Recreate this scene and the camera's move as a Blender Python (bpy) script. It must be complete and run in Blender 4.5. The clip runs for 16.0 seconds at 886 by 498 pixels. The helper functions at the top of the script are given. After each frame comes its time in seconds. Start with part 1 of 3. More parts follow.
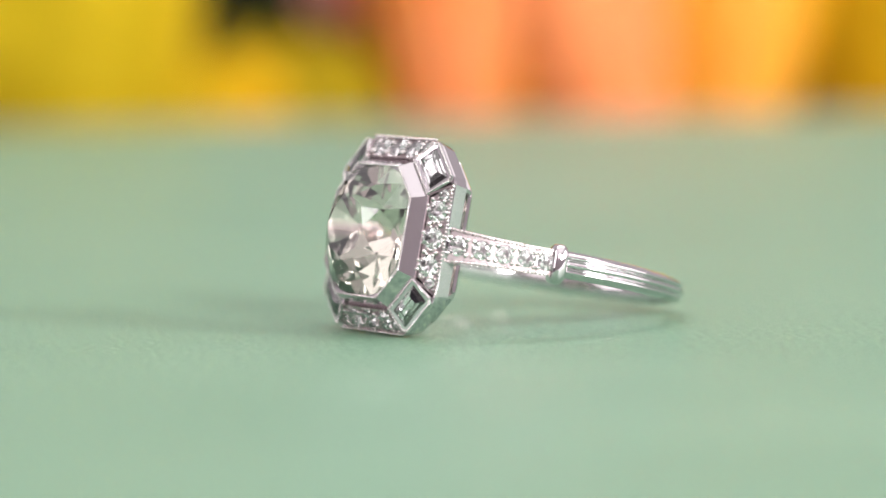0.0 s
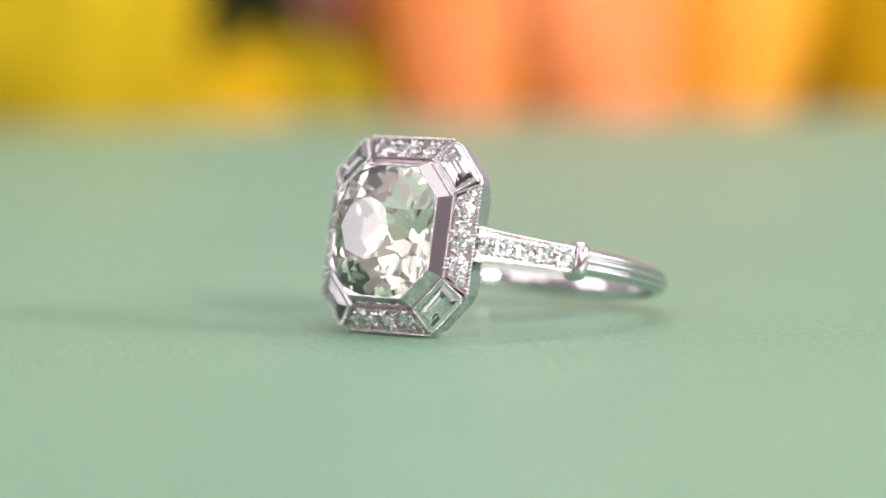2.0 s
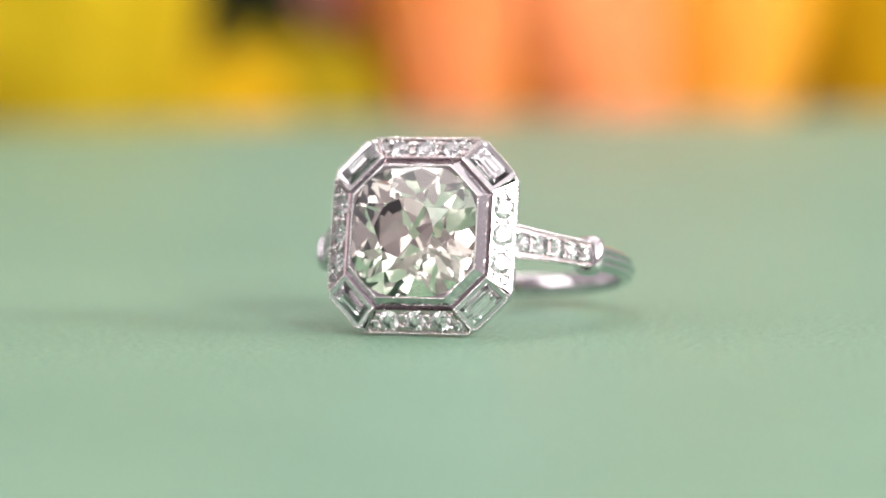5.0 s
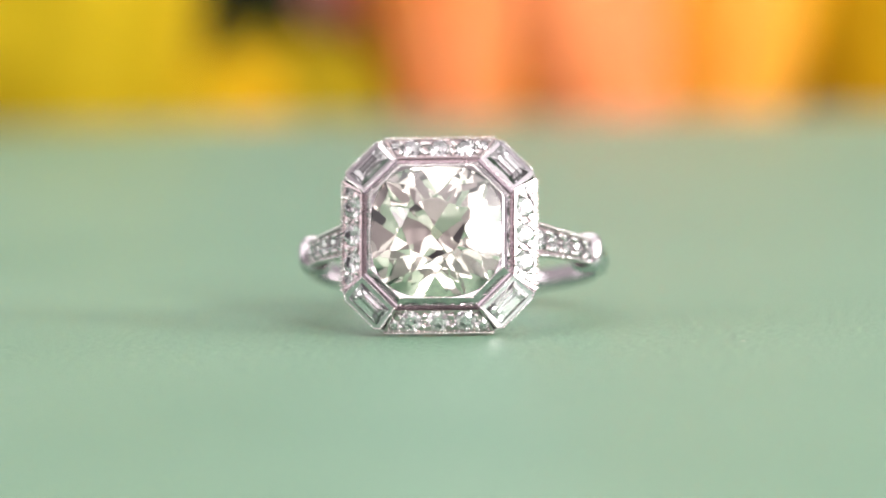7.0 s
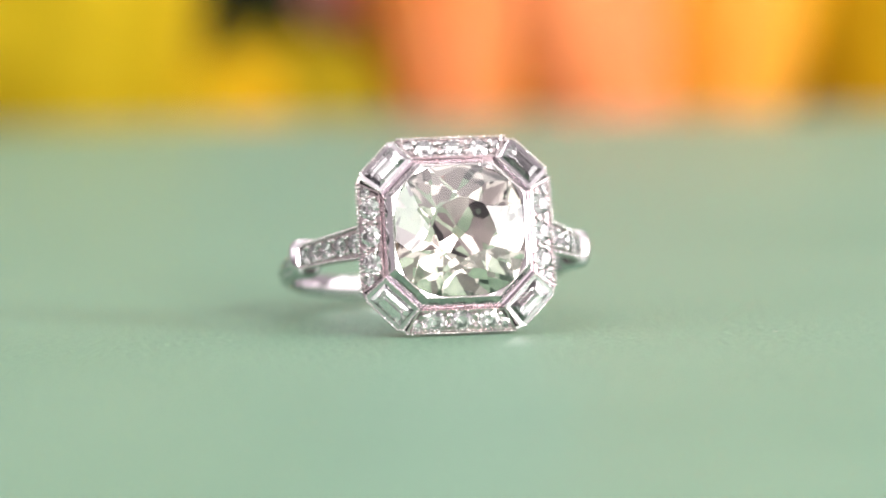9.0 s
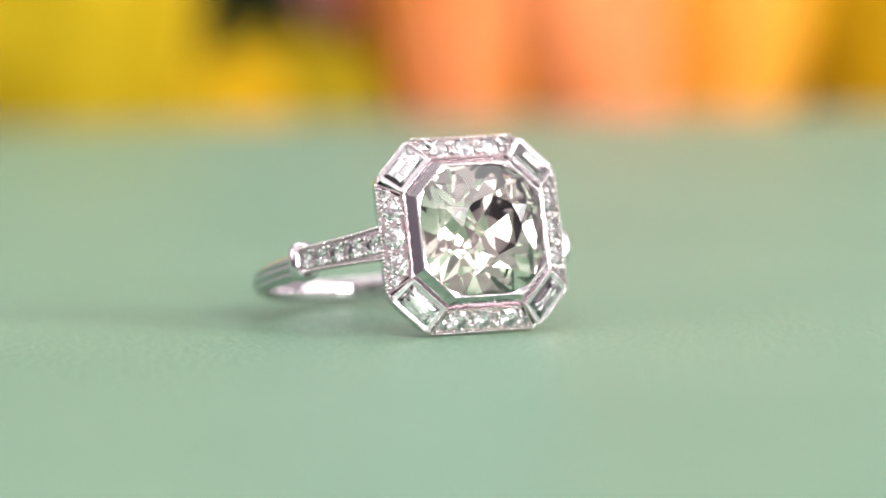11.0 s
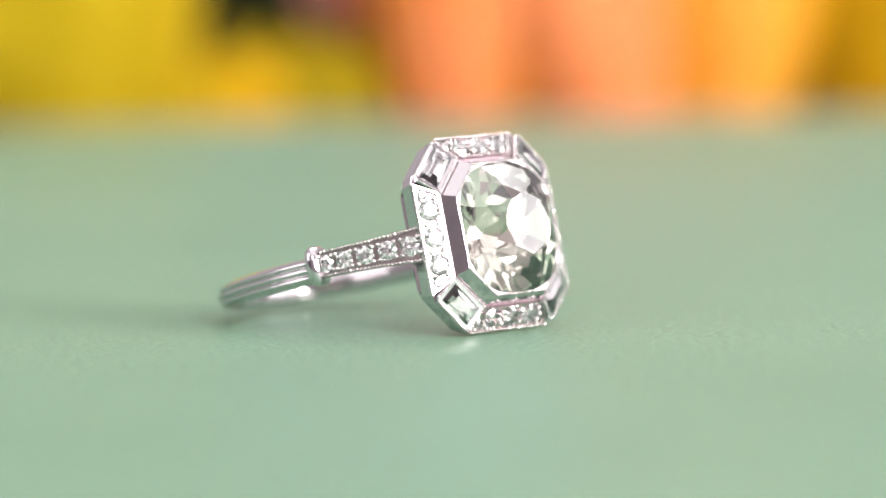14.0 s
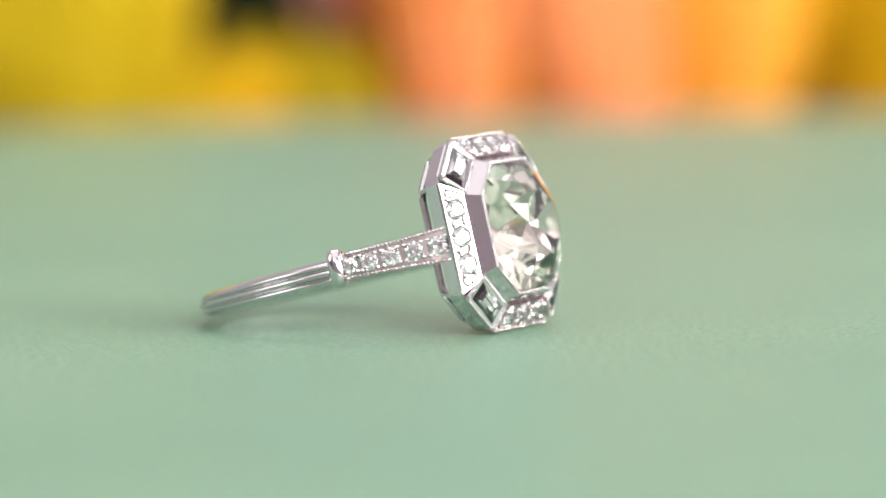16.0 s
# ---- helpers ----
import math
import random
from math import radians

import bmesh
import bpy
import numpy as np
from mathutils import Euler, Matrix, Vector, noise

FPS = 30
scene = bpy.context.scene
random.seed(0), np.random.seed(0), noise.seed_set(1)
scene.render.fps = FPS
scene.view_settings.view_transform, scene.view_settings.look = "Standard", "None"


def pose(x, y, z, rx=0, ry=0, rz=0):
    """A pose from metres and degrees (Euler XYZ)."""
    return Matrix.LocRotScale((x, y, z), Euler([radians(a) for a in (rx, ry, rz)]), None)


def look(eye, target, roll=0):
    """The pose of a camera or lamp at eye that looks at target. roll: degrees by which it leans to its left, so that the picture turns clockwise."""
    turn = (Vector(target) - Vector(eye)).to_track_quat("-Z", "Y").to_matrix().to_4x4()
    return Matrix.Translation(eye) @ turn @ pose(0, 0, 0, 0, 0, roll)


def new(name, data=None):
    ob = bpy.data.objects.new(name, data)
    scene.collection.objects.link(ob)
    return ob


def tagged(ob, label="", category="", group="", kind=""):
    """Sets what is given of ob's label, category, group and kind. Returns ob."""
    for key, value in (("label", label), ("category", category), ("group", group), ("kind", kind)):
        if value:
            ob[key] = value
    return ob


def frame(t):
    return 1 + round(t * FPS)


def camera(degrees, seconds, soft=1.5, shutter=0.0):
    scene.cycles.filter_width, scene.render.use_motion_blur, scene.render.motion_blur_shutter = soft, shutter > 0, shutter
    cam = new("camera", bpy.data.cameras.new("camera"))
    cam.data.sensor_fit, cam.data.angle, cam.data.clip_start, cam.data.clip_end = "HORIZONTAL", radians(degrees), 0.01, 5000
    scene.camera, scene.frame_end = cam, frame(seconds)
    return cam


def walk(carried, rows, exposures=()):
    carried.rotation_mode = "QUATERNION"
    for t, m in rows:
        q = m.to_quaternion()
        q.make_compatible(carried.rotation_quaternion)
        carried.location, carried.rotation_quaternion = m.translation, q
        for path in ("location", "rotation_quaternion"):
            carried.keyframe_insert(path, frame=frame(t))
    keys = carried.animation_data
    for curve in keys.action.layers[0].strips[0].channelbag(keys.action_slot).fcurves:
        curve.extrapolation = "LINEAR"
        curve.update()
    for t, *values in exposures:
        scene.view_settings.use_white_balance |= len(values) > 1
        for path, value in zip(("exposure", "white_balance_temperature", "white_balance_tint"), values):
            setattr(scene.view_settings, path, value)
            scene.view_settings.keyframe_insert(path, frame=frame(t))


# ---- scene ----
cam = camera(11.726, 16.0, soft=1.6)
EYE = (0.0, -0.26204, 0.02808)
STILL = Matrix.Translation(EYE) @ Euler((radians(90 - 5.083), 0, radians(-0.049))).to_matrix().to_4x4() @ pose(0, 0, 0, 0, 0, -1.142)
walk(cam, [(0.0, STILL), (16.0, STILL)])
cam.data.dof.use_dof = True
cam.data.dof.focus_distance = 0.2562
cam.data.dof.aperture_fstop = 21.0
scene.view_settings.exposure = 0.0

# ---- light: pale studio surround, softboxes and added fill lamps round and over the table ----
world = bpy.data.worlds.new("studio")
world.use_nodes = True
world.node_tree.nodes["Background"].inputs["Color"].default_value = (1.0, 0.91, 0.95, 1)
world.node_tree.nodes["Background"].inputs["Strength"].default_value = 0.56
scene.world = world


def area_lamp(eye, target, size, power, colour):
    data = bpy.data.lights.new("area_light", "AREA")
    data.shape, data.size, data.size_y = "RECTANGLE", size[0], size[1]
    data.energy, data.color = power, colour
    ob = new("area_light", data)
    ob.matrix_world = look(eye, target)
    return ob


area_lamp((0.58, -0.37, 0.22), (0, 0, 0.01), (0.16, 0.15), 6.2, (1.0, 0.97, 0.95))
area_lamp((0.28, -0.60, 0.25), (0, 0, 0.01), (0.11, 0.18), 5.6, (1.0, 0.98, 0.97))
# wide overhead panel, stands in for a bright ceiling
area_lamp((0.05, 0.0, 0.85), (0, 0, 0), (1.5, 1.2), 4.8, (1.0, 0.98, 0.97))
# added front fill, gives the large stone white facets
area_lamp((-0.10, -0.75, 0.50), (0, 0, 0.01), (0.48, 0.34), 1.2, (1.0, 0.96, 0.96))
area_lamp((-0.78, -0.22, 0.42), (0, 0, 0.01), (0.45, 0.55), 2.4, (1.0, 0.95, 0.97))
area_lamp((0.80, -0.05, 0.33), (0, 0, 0.01), (0.52, 0.50), 3.1, (1.0, 0.95, 0.96))
# added fill with no known source, only brightens the flowers
area_lamp((0.05, 0.24, 0.40), (0, 0.34, 0), (0.5, 0.16), 0.95, (1.0, 0.97, 0.95))

# ---- materials ----
MM = 0.001


def material(name):
    m = bpy.data.materials.new(name)
    m.use_nodes = True
    nt = m.node_tree
    return m, nt, nt.nodes["Principled BSDF"]


def node(nt, kind, **values):
    n = nt.nodes.new(kind)
    for key, value in values.items():
        n.inputs[key].default_value = value
    return n


def ramp(nt, stops):
    n = nt.nodes.new("ShaderNodeValToRGB")
    while len(n.color_ramp.elements) < len(stops):
        n.color_ramp.elements.new(0.5)
    for e, (p, c) in zip(n.color_ramp.elements, stops):
        e.position, e.color = p, (*c, 1)
    return n


def metal(name, base, rough, grain=0.05, scale=900.0):
    m, nt, b = material(name)
    tc = nt.nodes.new("ShaderNodeTexCoord")
    nz = node(nt, "ShaderNodeTexNoise", Scale=scale, Detail=4.0)
    nt.links.new(tc.outputs["Object"], nz.inputs["Vector"])
    r = nt.nodes.new("ShaderNodeMapRange")
    r.inputs["To Min"].default_value, r.inputs["To Max"].default_value = max(rough - grain, 0.02), rough + grain
    nt.links.new(nz.outputs["Fac"], r.inputs["Value"])
    nt.links.new(r.outputs["Result"], b.inputs["Roughness"])
    fine = node(nt, "ShaderNodeTexNoise", Scale=scale * 4, Detail=2.0)
    nt.links.new(tc.outputs["Object"], fine.inputs["Vector"])
    bump = node(nt, "ShaderNodeBump", Strength=0.06, Distance=0.00002)
    nt.links.new(fine.outputs["Fac"], bump.inputs["Height"])
    nt.links.new(bump.outputs["Normal"], b.inputs["Normal"])
    b.inputs["Base Color"].default_value = (*base, 1)
    b.inputs["Metallic"].default_value = 1.0
    return m


WHITE_GOLD = metal("polished_white_gold", (0.68, 0.635, 0.66), 0.07, 0.03)
BEAD_GOLD = metal("bright_bead_gold", (0.74, 0.70, 0.70), 0.12, 0.04)
CUT_GOLD = metal("cut_white_gold", (0.57, 0.49, 0.495), 0.25, 0.08)


def gem(name, tint):
    m, nt, b = material(name)
    b.inputs["Base Color"].default_value = (*tint, 1)
    b.inputs["Roughness"].default_value = 0.0
    b.inputs["IOR"].default_value = 2.42
    b.inputs["Transmission Weight"].default_value = 1.0
    return m


OLD_DIAMOND = gem("faint_yellow_diamond", (1.0, 0.92, 0.82))
WHITE_DIAMOND = gem("white_diamond", (1.0, 0.965, 0.98))


def painted_board():
    m, nt, b = material("green_painted_board")
    tc = nt.nodes.new("ShaderNodeTexCoord")
    broad = node(nt, "ShaderNodeTexNoise", Scale=28.0, Detail=3.0)
    grain = node(nt, "ShaderNodeTexNoise", Scale=2300.0, Detail=6.0, Roughness=0.75)
    for n in (broad, grain):
        nt.links.new(tc.outputs["Object"], n.inputs["Vector"])
    c1 = ramp(nt, [(0.3, (0.128, 0.236, 0.158)), (0.7, (0.152, 0.262, 0.178))])
    nt.links.new(broad.outputs["Fac"], c1.inputs["Fac"])
    c2 = ramp(nt, [(0.34, (0.30, 0.42, 0.42)), (0.44, (0.78, 0.83, 0.83)), (0.55, (1.13, 1.11, 1.10)), (0.66, (1.95, 1.8, 1.6))])
    nt.links.new(grain.outputs["Fac"], c2.inputs["Fac"])
    mix = nt.nodes.new("ShaderNodeMix")
    mix.data_type, mix.blend_type = "RGBA", "MULTIPLY"
    mix.inputs["Factor"].default_value = 1.0
    nt.links.new(c1.outputs["Color"], mix.inputs["A"])
    nt.links.new(c2.outputs["Color"], mix.inputs["B"])
    cells = node(nt, "ShaderNodeTexVoronoi", Scale=230.0, Randomness=1.0)
    nt.links.new(tc.outputs["Object"], cells.inputs["Vector"])
    dots = ramp(nt, [(0.0, (1, 1, 1)), (0.03, (1, 1, 1)), (0.045, (0, 0, 0))])
    nt.links.new(cells.outputs["Distance"], dots.inputs["Fac"])
    tone = ramp(nt, [(0.0, (0.06, 0.11, 0.10)), (0.42, (0.10, 0.19, 0.14)), (0.5, (0.42, 0.44, 0.36)), (1.0, (0.55, 0.52, 0.46))])
    nt.links.new(cells.outputs["Color"], tone.inputs["Fac"])
    speck = nt.nodes.new("ShaderNodeMix")
    speck.data_type = "RGBA"
    nt.links.new(dots.outputs["Color"], speck.inputs["Factor"])
    nt.links.new(mix.outputs["Result"], speck.inputs["A"])
    nt.links.new(tone.outputs["Color"], speck.inputs["B"])
    nt.links.new(speck.outputs["Result"], b.inputs["Base Color"])
    b.inputs["Roughness"].default_value = 0.42
    b.inputs["Specular IOR Level"].default_value = 0.36
    bump = node(nt, "ShaderNodeBump", Strength=0.8, Distance=0.0001)
    fine = node(nt, "ShaderNodeTexNoise", Scale=6000.0, Detail=6.0, Roughness=0.7)
    nt.links.new(tc.outputs["Object"], fine.inputs["Vector"])
    nt.links.new(fine.outputs["Fac"], bump.inputs["Height"])
    nt.links.new(bump.outputs["Normal"], b.inputs["Normal"])
    return m


BOARD = painted_board()


def matt(name, dark, light, scale, rough=0.6, sheen=0.0, through_light=0.0):
    m, nt, b = material(name)
    tc = nt.nodes.new("ShaderNodeTexCoord")
    nz = node(nt, "ShaderNodeTexNoise", Scale=scale, Detail=4.0)
    nt.links.new(tc.outputs["Object"], nz.inputs["Vector"])
    c = ramp(nt, [(0.35, dark), (0.65, light)])
    nt.links.new(nz.outputs["Fac"], c.inputs["Fac"])
    nt.links.new(c.outputs["Color"], b.inputs["Base Color"])
    b.inputs["Roughness"].default_value = rough
    b.inputs["Specular IOR Level"].default_value = 0.15
    if through_light:
        b.inputs["Subsurface Weight"].default_value = through_light
        b.inputs["Subsurface Radius"].default_value = (0.004, 0.002, 0.001)
    return m


YELLOW = matt("yellow_petal", (0.58, 0.41, 0.008), (0.76, 0.55, 0.018), 60.0, 0.8)
GOLDEN = matt("golden_petal", (0.84, 0.47, 0.014), (0.95, 0.56, 0.03), 60.0, 0.8)
DEEP_YELLOW = matt("deep_yellow_petal", (0.62, 0.36, 0.004), (0.76, 0.45, 0.008), 60.0, 0.8)
# yellow petal again, with shade mixed into its colour
SHADED_YELLOW = matt("shaded_yellow_petal", (0.34, 0.24, 0.005), (0.56, 0.40, 0.008), 60.0, 0.8)
ORANGE = matt("orange_petal", (1.0, 0.44, 0.045), (1.0, 0.54, 0.09), 45.0, 0.8)
CORAL = matt("coral_petal", (1.0, 0.36, 0.10), (1.0, 0.44, 0.18), 45.0, 0.8)
PINK = matt("pale_pink_petal", (0.85, 0.42, 0.36), (0.9, 0.5, 0.42), 60.0)
# leaf green taken near black: shade of the flower gaps is in it
LEAF = matt("gap_shade_leaf", (0.006, 0.010, 0.003), (0.016, 0.022, 0.006), 80.0, 0.8)
STEM = matt("green_stem", (0.05, 0.09, 0.02), (0.08, 0.13, 0.03), 120.0, 0.5)
TABLE = matt("pale_table_top", (0.60, 0.56, 0.53), (0.68, 0.63, 0.60), 9.0, 0.5)
# near black, stands for the shade deep behind the flowers
BACK = matt("dark_back_shade", (0.006, 0.005, 0.003), (0.012, 0.010, 0.006), 12.0, 0.9)
BLACK = matt("black_plastic", (0.02, 0.02, 0.02), (0.03, 0.03, 0.03), 50.0, 0.4)


# ---- mesh helpers ----
def part(name, bm, mat, parent=None, label="", smooth=False):
    bmesh.ops.recalc_face_normals(bm, faces=bm.faces)
    me = bpy.data.meshes.new(name)
    for f in bm.faces:
        f.smooth = smooth
    bm.to_mesh(me)
    bm.free()
    me.materials.append(mat)
    ob = new(name, me)
    if parent is not None:
        ob.parent = parent
    if label:
        tagged(ob, label=label)
    if name == "milgrain":
        tagged(ob, kind="stuff")
    return ob


def shared(name, me, m, parent):
    ob = new(name, me)
    ob.parent = parent
    ob.matrix_local = m
    return ob


def bm_from(verts, faces):
    bm = bmesh.new()
    vs = [bm.verts.new(v) for v in verts]
    for f in faces:
        bm.faces.new([vs[i] for i in f])
    return bm


def loft(loops, closed=False, caps=False):
    """Rings of equal vertex count joined one to the next."""
    n = len(loops[0])
    verts = [v for lp in loops for v in lp]
    faces = []
    pairs = [(i, i + 1) for i in range(len(loops) - 1)] + ([(len(loops) - 1, 0)] if closed else [])
    for a, b in pairs:
        for i in range(n):
            j = (i + 1) % n
            faces.append((a * n + i, a * n + j, b * n + j, b * n + i))
    if caps:
        faces += [tuple(range(n)), tuple((len(loops) - 1) * n + i for i in range(n))]
    return bm_from(verts, faces)


# ring space: across, up the face, out of the face, in millimetres
LEAN = radians(13.2)
HEAD = Vector((0.42, -3.84, 5.93))
EX = Vector((1, 0, 0))
EU = Vector((0, math.sin(LEAN), math.cos(LEAN)))
EN = Vector((0, -math.cos(LEAN), math.sin(LEAN)))


def P(x, u, n):
    return (HEAD + EX * x + EU * u + EN * n) * MM


def F(origin, ax, ay, az):
    """A frame in metres from ring-space axes: for pieces that sit on the ring."""
    o = P(*origin)
    cols = [(EX * a[0] + EU * a[1] + EN * a[2]).normalized() for a in (ax, ay, az)]
    m = Matrix((cols[0], cols[1], cols[2])).transposed().to_4x4()
    m.translation = o
    return m


def octagon(h, e):
    return [(-e, h), (e, h), (h, e), (h, -e), (e, -h), (-e, -h), (-h, -e), (-h, e)]


def oct_loop(h, e, n):
    """An octagon with its eight points clipped."""
    c = [Vector(v) for v in octagon(h, e)]
    loop = []
    for i in range(8):
        for near in (c[i - 1], c[(i + 1) % 8]):
            p = c[i] + (near - c[i]).normalized() * 0.28
            loop.append(P(p.x, p.y, n))
    return loop


SPHERE = bmesh.new()
bmesh.ops.create_icosphere(SPHERE, subdivisions=2, radius=1.0)
BALL_V = [v.co.copy() for v in SPHERE.verts]
BALL_F = [[v.index for v in f.verts] for f in SPHERE.faces]
BALL = bpy.data.meshes.new("grain_bead")
for f in SPHERE.faces:
    f.smooth = True
SPHERE.to_mesh(BALL)
BALL.materials.append(BEAD_GOLD)
SPHERE.free()


def balls(places, flat=1.0):
    """Small beads, one mesh: (centre in metres, radius in mm)."""
    verts, faces = [], []
    for c, r in places:
        k = len(verts)
        verts += [Vector(c) + v * (r * MM) for v in BALL_V]
        faces += [[k + i for i in f] for f in BALL_F]
    return bm_from(verts, faces)


def along(points, step, closed=True):
    """Even places along a line of points."""
    pts = [Vector(p) for p in points]
    if closed:
        pts.append(pts[0])
    out = []
    for a, b in zip(pts[:-1], pts[1:]):
        n = max(1, round((b - a).length / step))
        out += [a.lerp(b, i / n) for i in range(n)]
    if not closed:
        out.append(pts[-1])
    return out


# ---- the ring ----
ring = tagged(new("engagement_ring"), "white gold ring with octagonal diamond halo lying on green board", "ring")


def brilliant(outline, table, crown, girdle, depth, star=0.70, low=0.50, culet=0.07, turn=0.0, uneven=0.0):
    """A cut stone of radius about 1 about its girdle: table up +z. outline(angle) gives the girdle radius."""
    V, faces = [], []
    rnd = random.Random(11)

    def add(r, a, z):
        V.append(Vector((r * math.cos(a), r * math.sin(a), z)))
        return len(V) - 1

    A = [turn + i * math.pi / 16 for i in range(32)]
    gt = [add(outline(a), a, girdle / 2) for a in A]
    gb = [add(outline(a), a, -girdle / 2) for a in A]
    T = [add(table * outline(A[4 * k]), A[4 * k], crown) for k in range(8)]
    S, L, C = [], [], []
    for k in range(8):
        a = A[(4 * k + 2) % 32]
        rg = outline(a)
        rs = rg * star
        zs = girdle / 2 + (crown - girdle / 2) * (rg - rs * math.cos(math.pi / 8)) / (rg - table * rg)
        S.append(add(rs * (1 + uneven * rnd.uniform(-1, 1)), a + uneven * rnd.uniform(-1.2, 1.2), zs + uneven * rnd.uniform(-1.2, 1.2)))
        rl = rg * low
        zl = -girdle / 2 - (depth - girdle / 2) * (rg - rl * math.cos(math.pi / 8)) / (rg - culet * rg)
        L.append(add(rl * (1 + 2 * uneven * rnd.uniform(-1, 1)), a + uneven * rnd.uniform(-2, 2), zl + uneven * rnd.uniform(-1.5, 1.5)))
        C.append(add(culet, A[4 * k], -depth))
    faces.append(T)
    faces.append(C[::-1])
    for k in range(8):
        p, q = (k - 1) % 8, (k + 1) % 8
        g = [(4 * k + i) % 32 for i in range(5)]
        faces += [(T[k], T[q], S[k]), (T[k], S[p], gt[g[0]]), (T[k], gt[g[0]], S[k])]
        faces += [(S[k], gt[g[0]], gt[g[1]], gt[g[2]]), (S[k], gt[g[2]], gt[g[3]], gt[g[4]])]
        faces += [(C[k], C[q], L[k]), (C[k], L[p], gb[g[0]]), (C[k], gb[g[0]], L[k])]
        faces += [(L[k], gb[g[0]], gb[g[1]], gb[g[2]]), (L[k], gb[g[2]], gb[g[3]], gb[g[4]])]
    for i in range(32):
        j = (i + 1) % 32
        faces.append((gt[i], gt[j], gb[j], gb[i]))
    return V, faces


def cushion(a, r=1.0, p=2.9):
    c, s = abs(math.cos(a)), abs(math.sin(a))
    return r / (c ** p + s ** p) ** (1 / p)


def clip_solid(polys, co, no):
    """Cuts a convex solid, a list of polygons, by a plane and closes the cut."""
    out, rim = [], []
    for poly in polys:
        keep = []
        for p, q in zip(poly, poly[1:] + poly[:1]):
            dp, dq = (p - co).dot(no), (q - co).dot(no)
            if dp <= 0:
                keep.append(p)
            if (dp < 0) != (dq < 0) and dp != dq:
                x = p.lerp(q, dp / (dp - dq))
                keep.append(x)
                rim.append(x)
        if len(keep) > 2:
            out.append(keep)
    if len(rim) > 2:
        mid = sum(rim, Vector()) / len(rim)
        e1 = no.orthogonal().normalized()
        e2 = no.cross(e1)
        rim.sort(key=lambda v: math.atan2((v - mid).dot(e2), (v - mid).dot(e1)))
        cap = [v for i, v in enumerate(rim) if (v - rim[i - 1]).length > 1e-5]
        if len(cap) > 2:
            out.append(cap)
    return out


def old_cut(radius, table, crown, girdle, depth, star, low, culet, uneven, seed):
    """A hand-cut cushion brilliant with flat facets: table, 8 stars, 8 mains and 16 halves above; mains, halves and open culet below."""
    rnd = random.Random(seed)
    N = 48
    ring_pts = [Vector((cushion(2 * math.pi * i / N, radius) * math.cos(2 * math.pi * i / N), cushion(2 * math.pi * i / N, radius) * math.sin(2 * math.pi * i / N), 0)) for i in range(N)]
    up, dn = Vector((0, 0, crown)), Vector((0, 0, -depth))
    polys = [[p + up for p in ring_pts], [p + dn for p in reversed(ring_pts)]]
    polys += [[ring_pts[i] + dn, ring_pts[(i + 1) % N] + dn, ring_pts[(i + 1) % N] + up, ring_pts[i] + up] for i in range(N)]

    def edge(a, z):
        r = cushion(a, radius)
        return Vector((r * math.cos(a), r * math.sin(a), z))

    def plane(p, q, r):
        no = (q - p).cross(r - p).normalized()
        if no.dot(p + q + r) < 0:
            no = -no
        return (p + q + r) / 3, no

    def side(z0, tip_r, tip_z, frac, stars):
        planes = []
        tips = [Vector((tip_r * math.cos(k * math.pi / 4), tip_r * math.sin(k * math.pi / 4), tip_z)) for k in range(8)]
        for k in range(8):
            a = k * math.pi / 4
            along_edge = Vector((-math.sin(a), math.cos(a), 0))
            g, h = edge(a, z0), edge(a + math.pi / 4, z0)
            planes.append(plane(tips[k], g, g + along_edge))
            a2 = a + math.pi / 4
            m1 = plane(tips[k], g, g + along_edge)
            m2 = plane(tips[(k + 1) % 8], h, h + Vector((-math.sin(a2), math.cos(a2), 0)))
            am = a + math.pi / 8
            rs = cushion(am, radius) * frac
            s = Vector((rs * math.cos(am), rs * math.sin(am), 0))
            s.z = sum((c - s).dot(n) / n.z for c, n in (m1, m2)) / 2
            mid = edge(am, z0)
            planes += [plane(s, g, mid), plane(s, mid, h)]
            if stars:
                planes.append(plane(tips[k], tips[(k + 1) % 8], s))
        return planes

    cuts = side(girdle / 2, table * radius, crown, star, True) + side(-girdle / 2, culet * radius, -depth, low, False)
    for co, no in cuts:
        no = (no + Vector((rnd.uniform(-1, 1), rnd.uniform(-1, 1), rnd.uniform(-1, 1))) * uneven).normalized()
        polys = clip_solid(polys, co, no)
    return polys


# the large old-cut stone
GIRDLE_N = 1.70
cut_verts, cut_faces = [], []
for poly in old_cut(3.95, 0.48, 1.62, 0.10, 3.24, 0.70, 0.50, 0.095, 0.024, 4):
    cut_faces.append(tuple(range(len(cut_verts), len(cut_verts) + len(poly))))
    cut_verts += [P(v.x, v.y, GIRDLE_N + v.z) for v in poly]
cut_bm = bm_from(cut_verts, cut_faces)
bmesh.ops.remove_doubles(cut_bm, verts=cut_bm.verts[:], dist=2e-6)
stone = part("center_diamond", cut_bm, OLD_DIAMOND, ring, "large faint yellow cushion-shaped old-cut diamond with open culet")

# halo frame with plain outer wall
frame_bm = loft([oct_loop(5.66, 3.54, -1.05), oct_loop(5.86, 3.66, -0.12), oct_loop(5.84, 3.65, 0.0), oct_loop(5.72, 3.58, 0.03),
                 oct_loop(5.64, 3.53, -0.60), oct_loop(4.60, 2.60, -0.30), oct_loop(4.58, 2.59, 0.20), oct_loop(4.47, 2.50, 0.18),
                 oct_loop(4.48, 2.50, -1.05)], closed=True)
